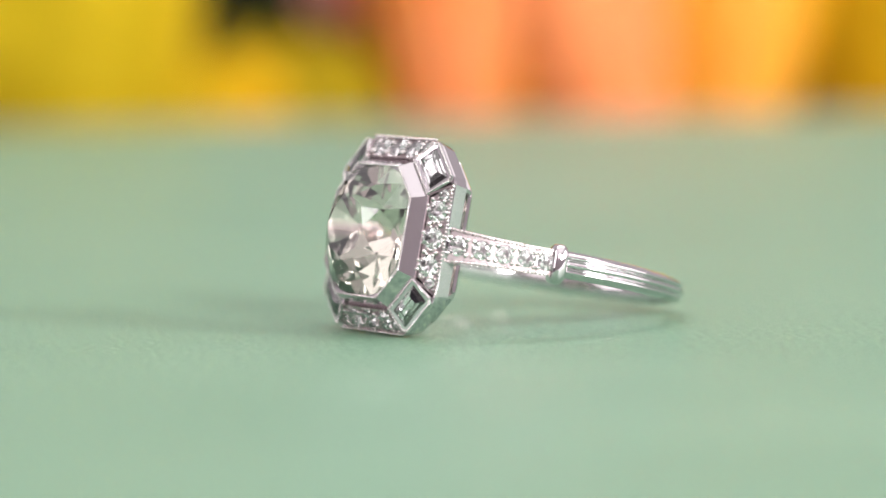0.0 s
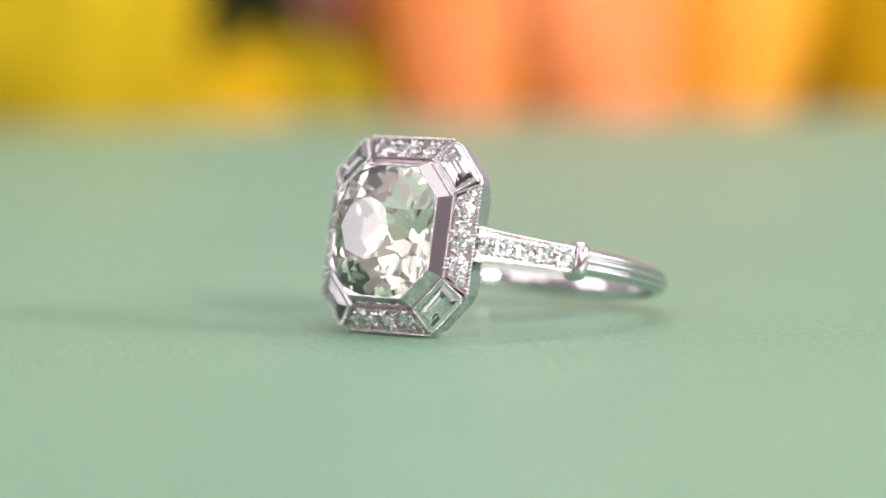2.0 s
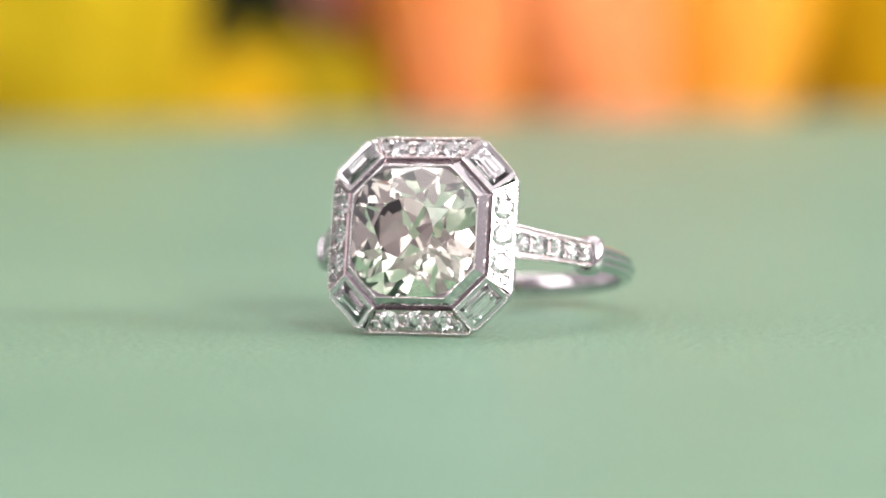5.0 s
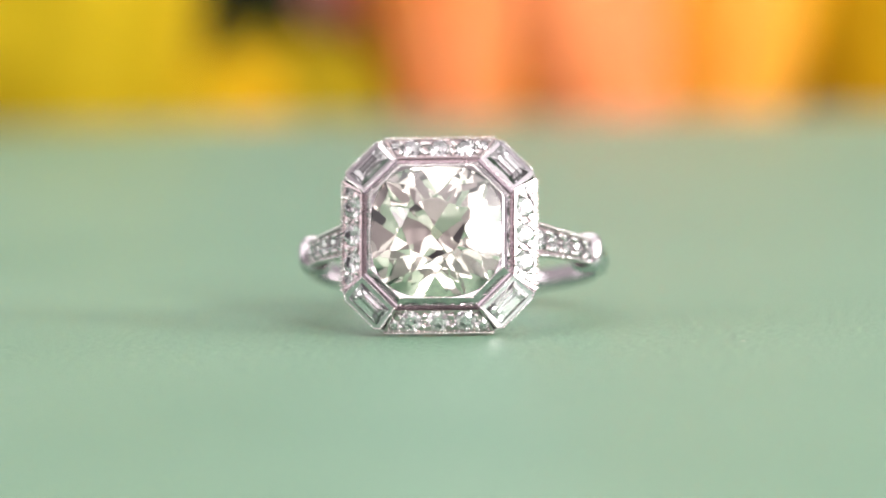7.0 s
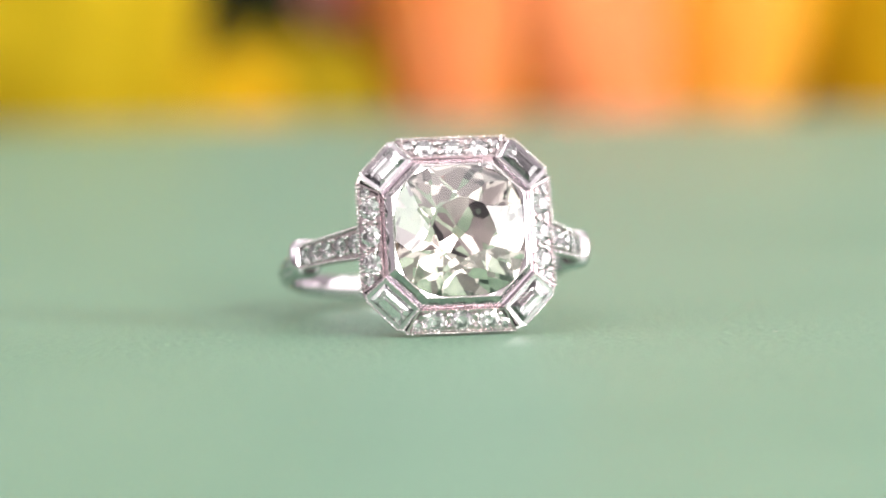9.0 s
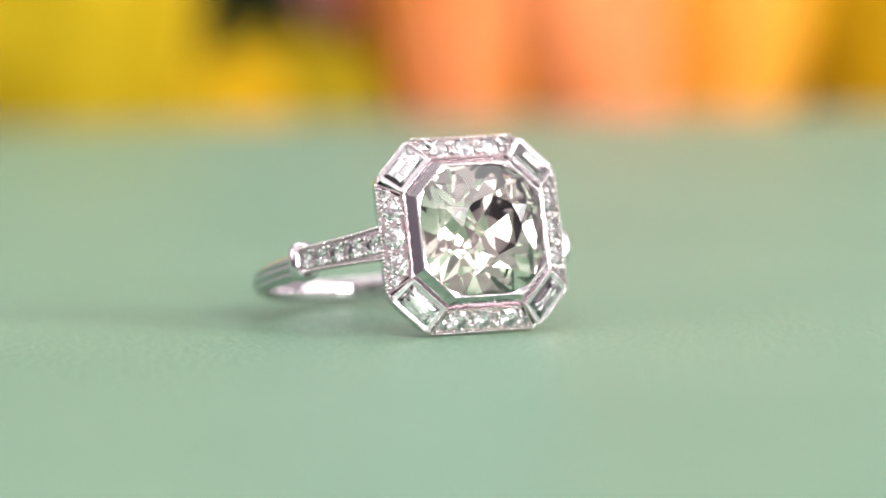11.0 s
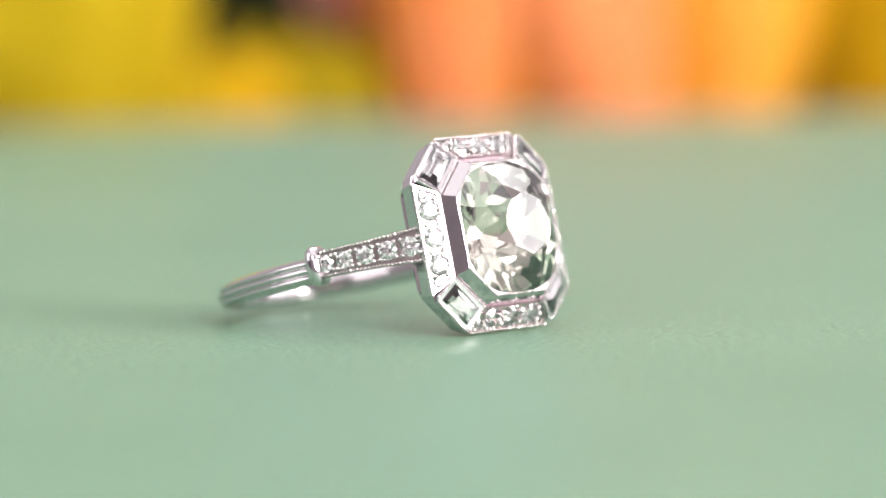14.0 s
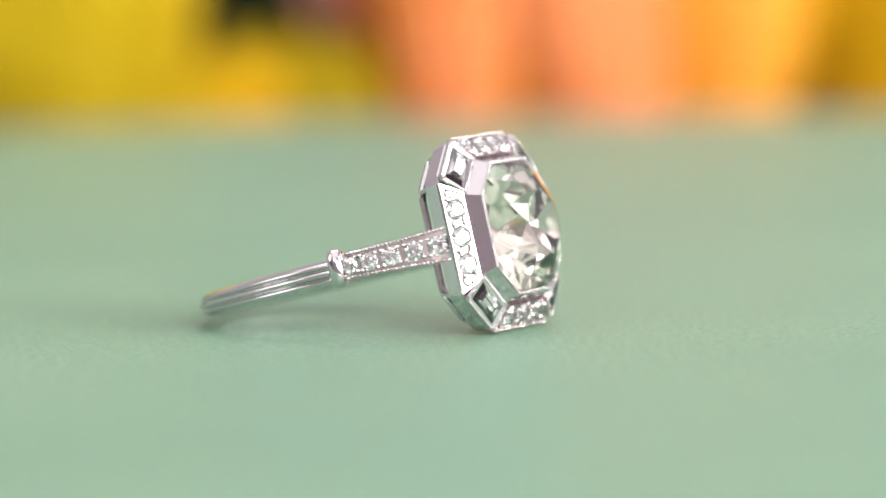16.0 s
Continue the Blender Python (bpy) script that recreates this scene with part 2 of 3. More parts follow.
halo = part("halo_frame", frame_bm, WHITE_GOLD, ring, "polished octagonal frame with plain outer wall")

# bezel round the large stone
def mixed(h, e, n, count=64):
    """The octagon sampled so that it can be joined to a rounded outline."""
    pts = []
    corners = octagon(h, e)
    for i in range(8):
        a, b = Vector(corners[i]), Vector(corners[(i + 1) % 8])
        pts += [a.lerp(b, k / 8) for k in range(8)]
    return pts


def round_loop(like, r, n):
    return [P(*(Vector((p.x, p.y)).normalized() * cushion(math.atan2(p.y, p.x), r)), n) for p in like]


RIM = mixed(4.06, 2.22, 0)
bezel_bm = loft([[P(p.x, p.y, 0.25) for p in mixed(4.50, 2.50, 0)], [P(p.x, p.y, 0.72) for p in mixed(4.50, 2.50, 0)], [P(p.x, p.y, 1.60) for p in RIM],
                 [P(p.x, p.y, 1.67) for p in mixed(4.03, 2.20, 0)], [P(p.x, p.y, 1.69) for p in mixed(3.97, 2.15, 0)],
                 round_loop(RIM, 3.93, 1.68), round_loop(RIM, 3.91, 1.62), round_loop(RIM, 3.62, 1.2), round_loop(RIM, 3.85, 0.30)], closed=True)
bezel = part("bezel", bezel_bm, WHITE_GOLD, ring, "raised polished octagonal bezel wall")
part("milgrain", balls([(p, 0.082) for p in along([P(x, u, 1.735) for x, u in octagon(4.00, 2.17)], 0.20 * MM)]), BEAD_GOLD, bezel,
     "row of tiny bright beads along the bezel rim", True)

# small brilliant shared by the pave pieces
V, FA = brilliant(lambda a: 1.0, 0.55, 0.36, 0.05, 0.84, star=0.76, low=0.45, culet=0.05)
bm = bm_from([v * MM for v in V], FA)
bmesh.ops.recalc_face_normals(bm, faces=bm.faces)
ROUND = bpy.data.meshes.new("round_diamond")
bm.to_mesh(ROUND)
bm.free()
ROUND.materials.append(WHITE_DIAMOND)


def sized(m, r):
    return m @ Matrix.Diagonal((r, r, r, 1))


def pierced(place, flat, holes, na, nb):
    """A sheet with round seats cut through it: place(a, b) in metres, flat(a, b) in mm, a and b from -1 to 1."""
    verts, inside, faces = [], [], []
    for j in range(nb + 1):
        for i in range(na + 1):
            a, b = 2 * i / na - 1, 2 * j / nb - 1
            x, y = flat(a, b)
            cut = 0.0
            for hx, hy, hr in holes:
                d = math.hypot(x - hx, y - hy)
                if d < hr:
                    cut = max(cut, hr - d)
            inside.append(cut)
            verts.append(place(a, b))
    used = {}
    keep = []
    for j in range(nb):
        for i in range(na):
            q = [j * (na + 1) + i, j * (na + 1) + i + 1, (j + 1) * (na + 1) + i + 1, (j + 1) * (na + 1) + i]
            if sum(inside[k] > 0.03 for k in q) < 2:
                keep.append([used.setdefault(k, len(used)) for k in q])
    order = sorted(used, key=used.get)
    return bm_from([verts[k] for k in order], keep)


SLOPE = math.atan2(0.78, 1.22)
pr = random.Random(11)
RADIAL = [(0, 1), (1, 0), (0, -1), (-1, 0)]
for dx, du in RADIAL:
    # a strip on the sloping face: q along the edge, s inward and up the slope
    q = (-du, dx, 0)
    s = (-dx * math.cos(SLOPE), -du * math.cos(SLOPE), math.sin(SLOPE))
    m3 = (dx * math.sin(SLOPE), du * math.sin(SLOPE), math.cos(SLOPE))
    mid = (dx * 5.15, du * 5.15, 0.36)
    flip = Vector(q).cross(Vector(s)).dot(Vector(m3)) > 0
    fr = F(mid, q if flip else (du, -dx, 0), s, m3)

    def at(a, b, c, fr=fr):
        return fr @ Vector((a * MM, b * MM, c * MM))

    outer, inner, lo, hi = 3.38, 2.64, -0.76, 0.69
    plate = [(-outer, lo), (outer, lo), (inner, hi), (-inner, hi)]
    lip = [(-outer + 0.16, lo + 0.07), (outer - 0.16, lo + 0.07), (inner - 0.1, hi - 0.07), (-inner + 0.1, hi - 0.07)]
    strip = part("pave_strip", loft([[at(a, b, -0.72) for a, b in plate], [at(a, b, 0.13) for a, b in plate],
                                     [at(a, b, 0.13) for a, b in lip], [at(a, b, -0.70) for a, b in lip]], caps=True), CUT_GOLD, ring,
                 "bright-cut strip set with small round diamonds")
    holes = [(k * 1.66, -0.01, 0.64) for k in (-1, 0, 1)] + [(k * 2.66, -0.28, 0.32) for k in (-1, 1)]
    part("seat_plate", pierced(lambda a, b: at(a * (outer - 0.2) * (1 - (b + 1) / 2 * 0.25), lo + 0.1 + (b + 1) / 2 * (hi - lo - 0.2), 0.06),
                               lambda a, b: (a * (outer - 0.2) * (1 - (b + 1) / 2 * 0.25), lo + 0.1 + (b + 1) / 2 * (hi - lo - 0.2)), holes, 96, 22), CUT_GOLD, strip)
    for k in (-1, 0, 1):
        shared("round_diamond", ROUND, sized(fr @ pose(k * 1.66 * MM, -0.01 * MM, 0.10 * MM, 0, 0, 17 * k), 0.66), strip)
    for k in (-1, 1):
        shared("round_diamond", ROUND, sized(fr @ pose(k * 2.66 * MM, -0.28 * MM, 0.08 * MM, 0, 0, 11 * k), 0.34), strip)
    grains = []
    for k in (-0.83, 0.83, -2.3, 2.3):
        grains += [(at(k, 0.36, 0.17), 0.15), (at(k, -0.38, 0.17), 0.15)]
        grains += [(at(k + 0.14, 0.02, 0.12), 0.08), (at(k - 0.12, -0.12, 0.12), 0.08)]
    for k in (-1.66, 0, 1.66):
        grains += [(at(k, 0.60, 0.15), 0.09), (at(k, -0.6, 0.15), 0.09)]
    for k in (-1.66, 0, 1.66):
        for j in range(8):
            w = math.pi * (j + 0.5) / 4 + pr.uniform(-0.15, 0.15)
            b = 0.70 * math.sin(w)
            if abs(b) < 0.66:
                grains.append((at(k + 0.72 * math.cos(w), b, 0.13), pr.uniform(0.07, 0.115)))
    for k in (-3.0, -2.4, 2.4, 3.0):
        grains.append((at(k, -0.62, 0.13), 0.09))
    for c, rr in grains:
        shared("grain_bead", BALL, Matrix.Translation(c) @ Matrix.Scale(rr * MM, 4), strip)
    part("milgrain", balls([(p, 0.088) for p in along([at(-outer + 0.12, lo - 0.04, 0.19), at(outer - 0.12, lo - 0.04, 0.19)], 0.235 * MM, False)]
                           ),
         BEAD_GOLD, strip, "", True)


def step_cut(lx, ly):
    """A rectangular step-cut stone, table up."""
    def rect(a, b, z):
        return [Vector((sx * a, sy * b, z)) for sx, sy in ((-1, -1), (1, -1), (1, 1), (-1, 1))]
    levels = [rect(lx * 0.52, ly * 0.42, 0.30), rect(lx * 0.78, ly * 0.72, 0.21), rect(lx, ly, 0.05), rect(lx, ly, 0.0),
              rect(lx * 0.78, ly * 0.70, -0.35), rect(lx * 0.58, ly * 0.36, -0.62), rect(lx * 0.45, ly * 0.03, -0.80)]
    return levels


for dx, du in ((1, 1), (1, -1), (-1, -1), (-1, 1)):
    a = Vector((dx, du, 0)).normalized()
    DS = math.atan2(0.74, 1.80)
    s = (-a.x * math.cos(DS), -a.y * math.cos(DS), math.sin(DS))
    m3 = (a.x * math.sin(DS), a.y * math.sin(DS), math.cos(DS))
    q = Vector(s).cross(Vector(m3))
    fr = F((a.x * 5.81, a.y * 5.81, 0.39), q, s, m3)

    def at(p, b, c, fr=fr):
        return fr @ Vector((p * MM, b * MM, c * MM))

    w0, w1, hy = 1.57, 1.42, 0.97
    out = [(-1.27, -hy), (1.27, -hy), (w0, -0.70), (w1, hy), (-w1, hy), (-w0, -0.70)]
    inn = [(-1.14, -0.67), (1.14, -0.67), (1.21, -0.60), (1.18, 0.66), (-1.18, 0.66), (-1.21, -0.60)]
    seat = part("corner_setting", loft([[at(p, b, -0.80) for p, b in out], [at(p, b, 0.10) for p, b in out], [at(p * 0.96, b * 0.94, 0.22) for p, b in out],
                                        [at(p, b, 0.20) for p, b in inn], [at(p * 0.95, b * 0.92, -0.78) for p, b in inn]], caps=True),
                WHITE_GOLD, ring, "raised rectangular corner setting")
    lv = step_cut(1.20, 0.67)
    part("baguette_diamond", loft([[fr @ (v * MM + Vector((0, 0, 0.14 * MM))) for v in lp] for lp in lv], caps=True), WHITE_DIAMOND, seat,
         "clear rectangular step-cut diamond")
    border = [(p * 0.965, b * 0.945) for p, b in out]
    part("milgrain", balls([(p, 0.08) for p in along([at(p, b, 0.23) for p, b in border], 0.20 * MM)]), BEAD_GOLD, seat, "", True)

# pierced gallery behind the halo
rail = loft([oct_loop(4.95, 3.1, -2.05), oct_loop(5.05, 3.16, -1.9), oct_loop(4.95, 3.1, -1.75), oct_loop(4.6, 2.9, -1.75), oct_loop(4.6, 2.9, -2.05)], closed=True)
gallery = part("gallery_rail", rail, WHITE_GOLD, ring, "thin octagonal rail under the pierced gallery")
for i, ((x0, u0), (x1, u1)) in enumerate(zip(octagon(5.42, 3.4), octagon(4.9, 3.05))):
    prof = [(-0.16, -0.12), (0.16, -0.12), (0.16, 0.12), (-0.16, 0.12)]
    part("gallery_post", loft([[P(x0 + c, u0 + d, -1.0) for c, d in prof], [P(0.5 * (x0 + x1) + c * 0.7, 0.5 * (u0 + u1) + d * 0.7, -1.4) for c, d in prof],
                               [P(x1 + c, u1 + d, -1.85) for c, d in prof]], caps=True), WHITE_GOLD, gallery)


# shoulders, collars and shank
SH_U = -0.20


def bez(p0, p1, p2, t):
    return (1 - t) ** 2 * Vector(p0) + 2 * t * (1 - t) * Vector(p1) + t * t * Vector(p2)


A_X, B_N, C_N = 9.62, 9.90, -10.55
for side in (1, -1):
    p0, p1, p2 = (5.75, -0.25), (7.60, -3.10), (8.86, -6.25)
    rows, rails = [], [[], []]
    N = 14
    for i in range(N + 1):
        t = i / N
        c = bez(p0, p1, p2, t)
        d = (bez(p0, p1, p2, min(t + 0.01, 1)) - bez(p0, p1, p2, max(t - 0.01, 0))).normalized()
        nr = Vector((-d.y, d.x))
        nr = nr if nr.x > 0 else -nr
        hw = 0.81 + 0.26 * (1 - t) ** 2
        th = 1.35 - 0.25 * t

        def sp(r, u, c=c, nr=nr):
            return P(side * (c.x + nr.x * r), SH_U + u, c.y + nr.y * r)

        prof = [(0.0, hw), (0.0, hw - 0.2), (-0.95, hw - 0.26), (-0.95, -hw + 0.26), (0.0, -hw + 0.2), (0.0, -hw), (-0.35, -hw - 0.02), (-th, -hw + 0.25),
                (-th, hw - 0.25), (-0.35, hw + 0.02)]
        rows.append([sp(r, u) for r, u in prof])
        rails[0].append(sp(0.02, hw - 0.1))
        rails[1].append(sp(0.02, -hw + 0.1))
    shoulder = part("shoulder", loft(rows, caps=True), CUT_GOLD, ring, "tapering shoulder pave-set with round diamonds")
    part("milgrain", balls([(p, 0.09) for rl in rails for p in along(rl, 0.22 * MM, False)]), BEAD_GOLD, shoulder, "", True)
    SEATS = (0.10, 0.31, 0.52, 0.72, 0.90)

    def top(a, b):
        t = (a + 1) / 2
        c = bez(p0, p1, p2, t)
        d = (bez(p0, p1, p2, min(t + 0.01, 1)) - bez(p0, p1, p2, max(t - 0.01, 0))).normalized()
        nr = Vector((-d.y, d.x))
        nr = nr if nr.x > 0 else -nr
        return P(side * (c.x - 0.08 * nr.x), SH_U + b * (0.60 + 0.25 * (1 - t) ** 2), c.y - 0.08 * nr.y)

    span = (Vector(p2) - Vector(p0)).length * 1.01
    part("seat_plate", pierced(top, lambda a, b: ((a + 1) / 2 * span, b * (0.60 + 0.25 * ((1 - a) / 2) ** 2)), [(t * span, 0, 0.60 - 0.08 * t) for t in SEATS], 96, 24), CUT_GOLD, shoulder)
    grains = []
    for k, t in enumerate((0.10, 0.31, 0.52, 0.72, 0.90)):
        c = bez(p0, p1, p2, t)
        d = (bez(p0, p1, p2, t + 0.01) - bez(p0, p1, p2, t - 0.01)).normalized()
        nr = Vector((-d.y, d.x))
        nr = nr if nr.x > 0 else -nr
        r = 0.62 - 0.08 * t
        fr = F((side * (c.x - nr.x * 0.05), SH_U, c.y - nr.y * 0.05), (0, side, 0), (side * d.x, 0, d.y), (side * nr.x, 0, nr.y))
        if fr.to_3x3().determinant() < 0:
            fr = F((side * (c.x - nr.x * 0.05), SH_U, c.y - nr.y * 0.05), (0, -side, 0), (side * d.x, 0, d.y), (side * nr.x, 0, nr.y))
        shared("round_diamond", ROUND, sized(fr @ pose(0, 0, 0, 0, 0, 13 * k), r), shoulder)
        for a in (-1, 1):
            for b in (-1, 1):
                grains.append((fr @ Vector((a * r * 0.78 * MM, b * r * 0.86 * MM, 0.06 * MM)), 0.14))
    for c, rr in grains:
        shared("grain_bead", BALL, Matrix.Translation(c) @ Matrix.Scale(rr * MM, 4), shoulder)
    # collar: a rounded band over the joint
    d = Vector((8.86 - 7.60, -6.25 + 3.10)).normalized()
    nr = Vector((-d.y, d.x))
    nr = nr if nr.x > 0 else -nr
    loops = []
    for i in range(11):
        s = -0.46 + 0.92 * i / 10
        b = math.sqrt(max(1 - (s / 0.47) ** 2, 0.0))
        rr, ru = 0.68 + 0.38 * b, 0.86 + 0.36 * b
        cx, cn = Vector((8.36, -6.55)) + d * s
        lp = []
        for k in range(28):
            a = 2 * math.pi * k / 28
            ca, sa = math.cos(a), math.sin(a)
            w = 1 / (abs(ca) ** 3 + abs(sa) ** 3) ** (1 / 3)
            lp.append(P(side * (cx + nr.x * rr * ca * w), SH_U + ru * sa * w, cn + nr.y * rr * ca * w))
        loops.append(lp)
    part("collar", loft(loops, caps=True), WHITE_GOLD, ring, "rounded polished collar between shoulder and shank", True)

# reeded shank: three rounded ridges outside, smooth inside
prof = []
for i in range(37):
    u = -0.80 + 1.6 * i / 36
    prof.append((0.36 - 0.42 * (u / 0.8) ** 2 + 0.26 * abs(math.sin(math.pi * (u + 0.8) / 1.6 * 3)) ** 0.8 - 0.30, u))
prof += [(-0.42, 0.82), (-0.55, 0.78), (-0.60, 0.70), (-0.64, 0.60), (-0.70, 0.38), (-0.73, 0.13), (-0.73, -0.13), (-0.70, -0.38), (-0.64, -0.60), (-0.60, -0.70), (-0.55, -0.78), (-0.42, -0.82)]
loops = []
start = math.acos(min((-6.6 - C_N) / B_N, 1))
for i in range(97):
    a = start + (2 * math.pi - 2 * start) * i / 96
    ex, en = math.sin(a), math.cos(a)
    back = 0.5 - 0.5 * math.cos(min(max((C_N + en * B_N + 6.0) / -14.4, 0), 1) * math.pi)
    loops.append([P(ex * (A_X - 0.36 + r), SH_U - 0.05 - 0.12 * back + 0.15 * ex + u * (1 - 0.14 * back), C_N + en * (B_N - 0.36 + r)) for r, u in prof])
part("shank", loft(loops, caps=True), WHITE_GOLD, ring, "polished shank with three reeded ridges", True)

# ---- board, table, room ----
def disc(radius, z0, z1, bevel, count=160):
    loops = []
    for r, z in ((radius - bevel, z0), (radius, z0 + bevel), (radius, z1 - bevel), (radius - bevel, z1)):
        loops.append([Vector((r * math.cos(2 * math.pi * i / count), r * math.sin(2 * math.pi * i / count), z)) for i in range(count)])
    return loft(loops, caps=True)


board = tagged(part("display_board", disc(0.222, -0.012, 0.0, 0.0012), BOARD), "round board painted satin sage green, turning slowly", "board")
base_bm = disc(0.10, -0.034, -0.0121, 0.002, 64)
tagged(part("turntable_base", base_bm, BLACK), "black plastic base under the green board", "turntable")


def box(x0, x1, y0, y1, z0, z1, bevel=0.0):
    bm = bmesh.new()
    bmesh.ops.create_cube(bm, size=1.0, matrix=Matrix.Translation(((x0 + x1) / 2, (y0 + y1) / 2, (z0 + z1) / 2)) @ Matrix.Diagonal((x1 - x0, y1 - y0, z1 - z0, 1)))
    if bevel:
        bmesh.ops.bevel(bm, geom=bm.edges[:], offset=bevel, segments=2, affect="EDGES")
    return bm


tagged(part("table_top", box(-0.9, 0.9, -0.6, 0.75, -0.064, -0.034, 0.003), TABLE), "pale table top", "table", kind="structure")
GREY = matt("dark_grey_surround", (0.11, 0.10, 0.12), (0.16, 0.145, 0.17), 6.0, 0.8)
PALE = matt("pale_grey_wall", (0.42, 0.385, 0.405), (0.50, 0.46, 0.48), 6.0, 0.8)
tagged(part("floor", box(-2.5, 2.5, -2.5, 2.5, -0.80, -0.76), GREY), "plain dark grey floor", "floor", kind="structure")
# unseen low panel, added so the bezel side mirrors something dark
tagged(part("dark_panel_west", box(-0.95, -0.9, -1.0, -0.12, -0.034, 0.26), GREY), "unseen dark grey panel added for the bezel to mirror", "wall", kind="structure")
# unseen wall, added to set the tone mirrored in stone and bezel
tagged(part("added_wall_south", box(-1.3, 1.3, -1.10, -1.05, -0.76, 0.95), PALE), "unseen pale grey wall added behind the camera for reflections", "wall", kind="structure")
# dark sheet added where the flower gaps fall into shade
tagged(part("backdrop", box(-0.28, 0.28, 0.735, 0.745, -0.034, 0.11), BACK), "dark sheet for the shade behind the flowers", "backdrop", kind="structure")


# ---- flowers ----
def petal(width, height, cup, curl, seed):
    """One cupped petal standing up from the origin, bulging to -y."""
    rnd = random.Random(seed)
    nu, nv = 9, 10
    rows = []
    for j in range(nv + 1):
        v = j / nv
        w = width * (math.sin(math.pi * min(0.18 + 0.62 * v, 0.97)) ** 0.8) * (1 if v < 0.8 else 1 - 2.2 * (v - 0.8) ** 1.4)
        row = []
        for i in range(nu + 1):
            s = 2 * i / nu - 1
            x = s * w / 2
            y = -cup * math.sin(math.pi * (0.12 + 0.75 * v)) + 0.55 * cup * s * s - curl * max(v - 0.7, 0) ** 2 * 9
            z = height * v * (1 - 0.07 * s * s * v) + rnd.uniform(-0.01, 0.01) * height * v
            row.append(Vector((x, y, z)))
        rows.append(row)
    return rows


def grid_mesh(grids, thick):
    verts, faces = [], []
    for rows in grids:
        k, nv, nu = len(verts), len(rows), len(rows[0])
        verts += [p for row in rows for p in row]
        for j in range(nv - 1):
            for i in range(nu - 1):
                a = k + j * nu + i
                faces.append((a, a + 1, a + nu + 1, a + nu))
    bm = bm_from(verts, faces)
    bmesh.ops.solidify(bm, geom=bm.faces[:], thickness=thick)
    return bm


def flower(m, radius, height, mats, label, seed, drop):
    """A cupped many-petalled bloom with stem; its base at the origin, opening along +z."""
    rnd = random.Random(seed)
    root = tagged(new("flower"), label, "flower", "bunch of flowers")
    k = 0
    for whorl, (n, rr, hh) in enumerate(((6, 1.0, 0.92), (5, 0.78, 1.0), (4, 0.52, 1.0), (3, 0.28, 0.95))):
        for i in range(n):
            a = 2 * math.pi * (i + 0.5 * (whorl % 2) + rnd.uniform(-0.1, 0.1)) / n
            rows = petal(radius * rr * 1.5, height * hh, radius * 0.55 * rr, radius * 0.08 * (2 - whorl), seed * 50 + k)
            turn = Matrix.Rotation(a, 4, "Z") @ Matrix.Translation((0, -radius * rr * 0.42, 0)) @ Matrix.Rotation(radians(rnd.uniform(2, 9) * (1.3 - 0.4 * whorl)), 4, "X")
            bm = grid_mesh([[[turn @ p for p in row] for row in rows]], radius * 0.018)
            part("petal", bm, mats[k % len(mats)] if whorl < 2 else mats[0], root, "", True)
            k += 1
    stem = []
    for j in range(9):
        t = j / 8
        c = Vector((0.003 * math.sin(2 * t), 0.004 * t * t, -drop * t))
        stem.append([c + Vector((0.0021 * math.cos(x * math.pi / 5), 0.0021 * math.sin(x * math.pi / 5), 0)) for x in range(10)])
    part("stem", loft(stem, caps=True), STEM, root, "", True)
    root.matrix_basis = m
    return root


def leaf(m, length, width, label):
    rows = []
    for j in range(13):
        t = j / 12
        w = width * math.sin(math.pi * min(t * 0.96 + 0.03, 1)) ** 0.8
        rows.append([Vector((s * w / 2, length * t, -0.12 * length * t * t + 0.18 * w * abs(s))) for s in (-1, -0.5, 0, 0.5, 1)])
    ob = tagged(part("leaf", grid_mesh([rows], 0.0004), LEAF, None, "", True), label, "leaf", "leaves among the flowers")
    rib = [[Vector((0.0007 * (1.1 - t) * math.cos(x * math.pi / 3), length * t, -0.12 * length * t * t + 0.0005 + 0.0006 * (1.1 - t) * math.sin(x * math.pi / 3)))
            for x in range(6)] for t in (0.0, 0.2, 0.4, 0.6, 0.8, 0.97)]
    part("midrib", loft(rib, caps=True), STEM, ob, "", True)
    ob.matrix_basis = m
    return ob


def put_flower(place, radius, height, tilt, lean, mats, label, seed):
    c = Vector(place)
    m = Matrix.Translation(c) @ Matrix.Rotation(radians(lean), 4, "Y") @ Matrix.Rotation(radians(tilt), 4, "X") @ Matrix.Rotation(seed * 1.1, 4, "Z")
    return flower(m, radius, height, mats, label, seed, c.z + 0.0335)


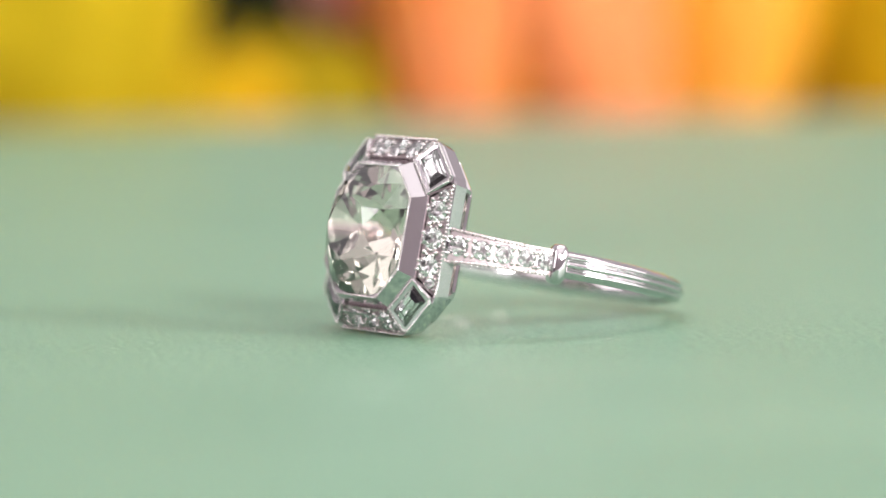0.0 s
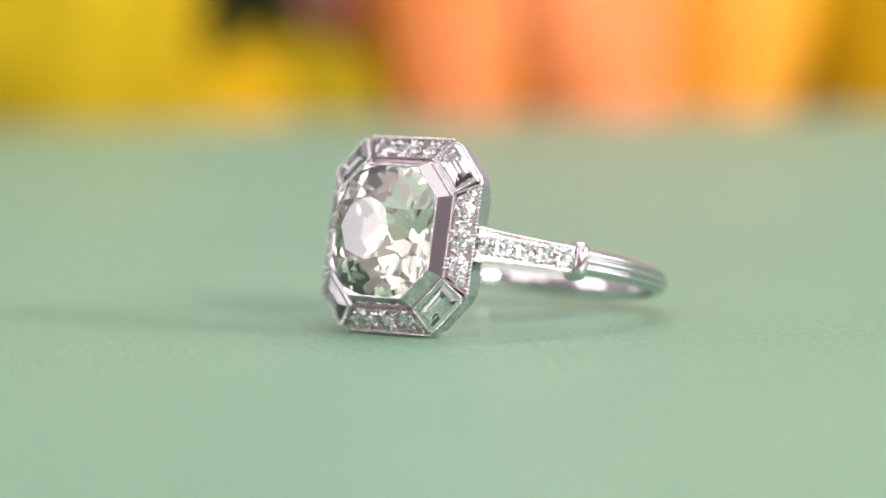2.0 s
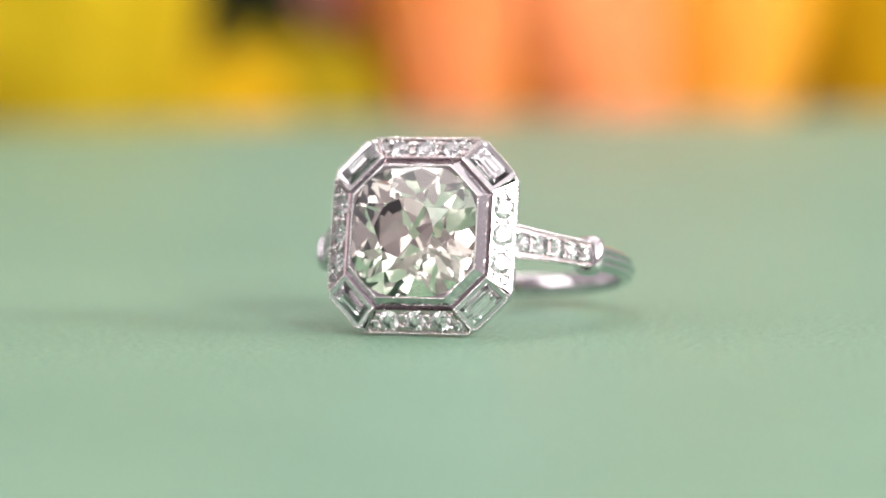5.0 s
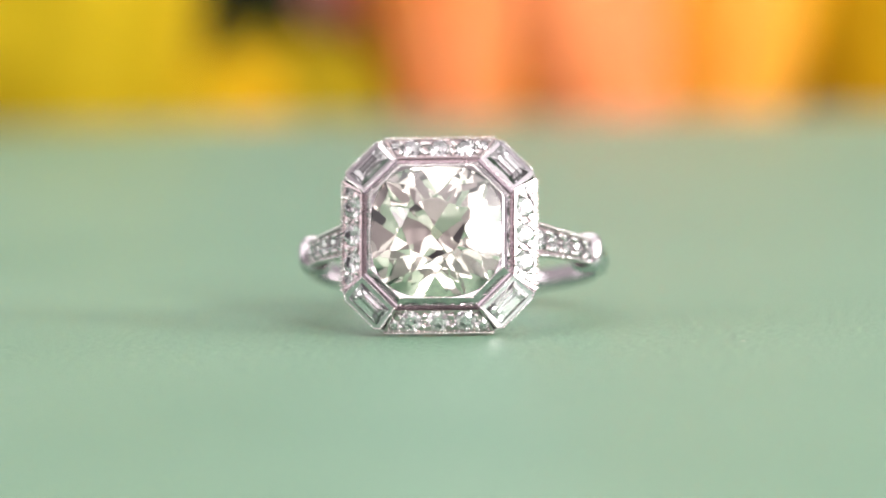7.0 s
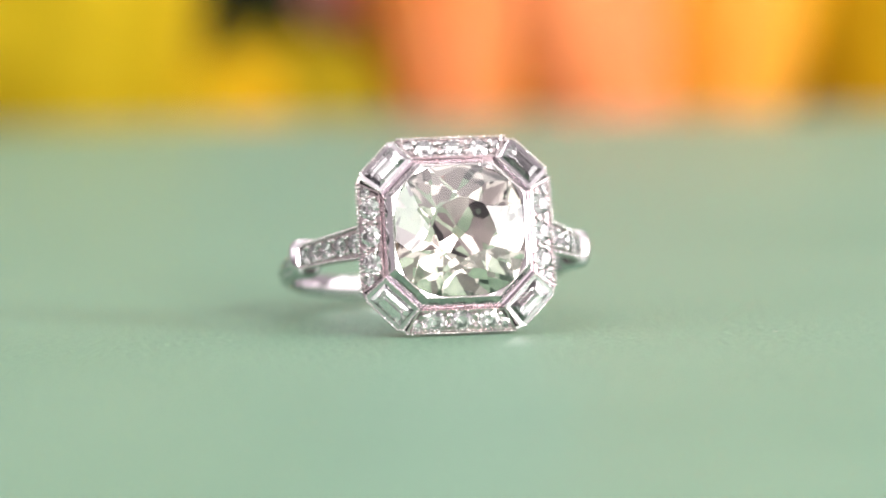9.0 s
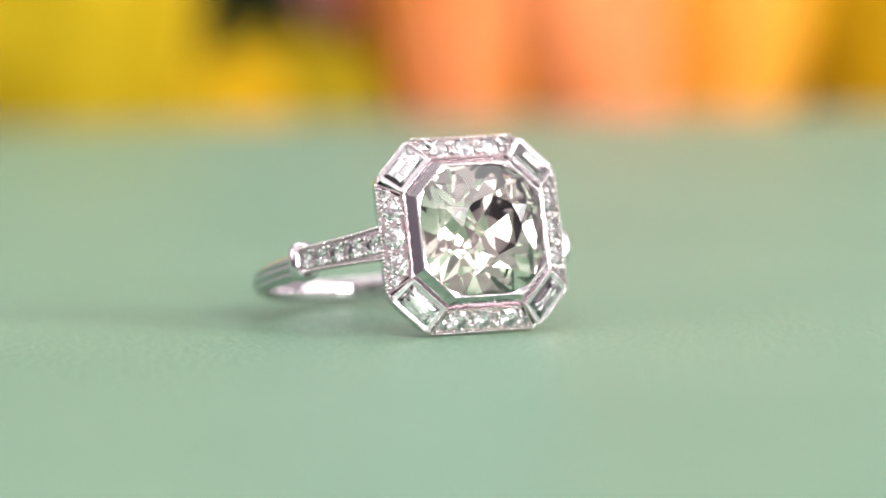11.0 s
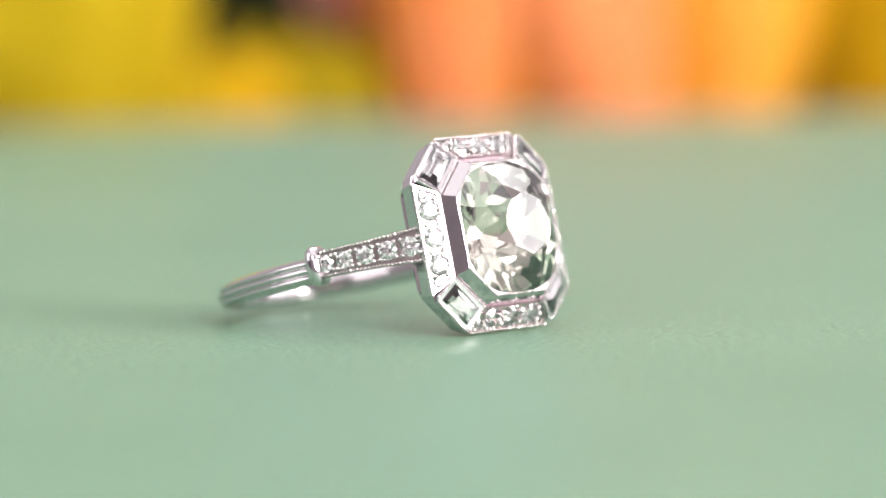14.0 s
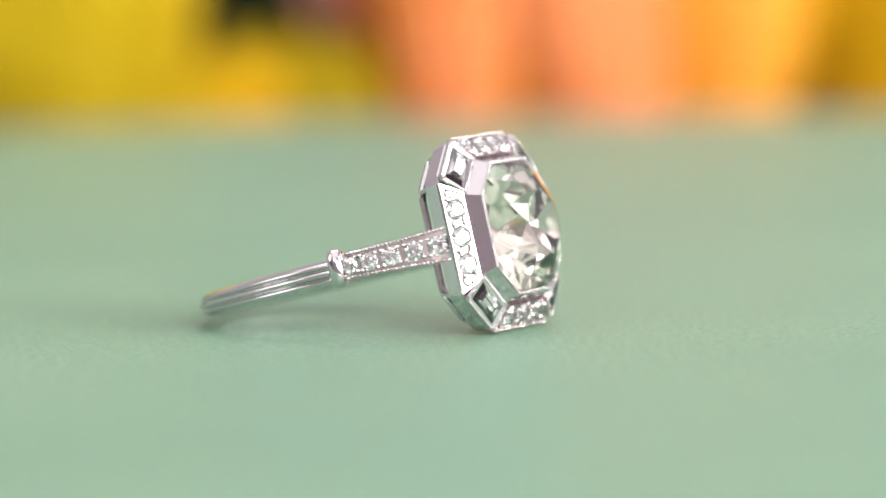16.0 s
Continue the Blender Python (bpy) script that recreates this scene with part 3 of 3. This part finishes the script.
put_flower((-0.0429, 0.2487, -0.009), 0.0172, 0.058, 2, -11, (YELLOW, YELLOW), "bright yellow cupped flower behind the board", 1)
put_flower((-0.0185, 0.2664, -0.0129), 0.0128, 0.0212, 4, 3, (SHADED_YELLOW, SHADED_YELLOW), "low yellow flower behind the board, shade in its petal colour", 2)
put_flower((-0.0242, 0.2590, -0.0128), 0.0100, 0.0195, 4, -6, (YELLOW, DEEP_YELLOW), "low bright yellow flower behind the board", 9)
put_flower((0.0017, 0.2666, -0.0112), 0.0088, 0.054, 2, 1, (ORANGE, CORAL), "orange cupped flower with coral tips", 3)
put_flower((0.0222, 0.2665, -0.0116), 0.0086, 0.054, 2, -13, (CORAL, CORAL), "coral orange cupped flower", 4)
put_flower((0.0350, 0.2816, -0.0116), 0.0098, 0.054, 2, -1, (GOLDEN, ORANGE), "golden yellow cupped flower", 5)
put_flower((0.0572, 0.2966, -0.0100), 0.0108, 0.054, 3, 2, (DEEP_YELLOW, DEEP_YELLOW), "deep yellow cupped flower", 6)
put_flower((0.0128, 0.3365, -0.0143), 0.0080, 0.054, 2, 0, (GOLDEN, DEEP_YELLOW), "golden flower half hidden among the others", 8)
put_flower((-0.0126, 0.3000, 0.0082), 0.0050, 0.018, 2, 0, (PINK, PINK), "small pale pink flower", 7)
rl = random.Random(5)
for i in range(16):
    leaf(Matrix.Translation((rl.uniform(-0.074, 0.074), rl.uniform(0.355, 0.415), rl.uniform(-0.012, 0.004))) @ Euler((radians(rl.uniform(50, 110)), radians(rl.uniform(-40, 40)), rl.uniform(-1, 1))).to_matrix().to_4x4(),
         rl.uniform(0.03, 0.05), rl.uniform(0.012, 0.02), "pointed leaf behind the flowers, dark green deepened with gap shade")


# ---- turning ----
def angle(t):
    a = (t - 8) / 8
    return 1.41 + 59.2 * a + 0.92 * a * a - 1.00 * a ** 3


def motions():
    times = [0.5 * i for i in range(33)]
    walk(board, [(t, pose(0, 0, 0, 0, 0, angle(t))) for t in times])
    walk(ring, [(t, pose(0, 0, 0, 0, 0, angle(t))) for t in times])


motions()
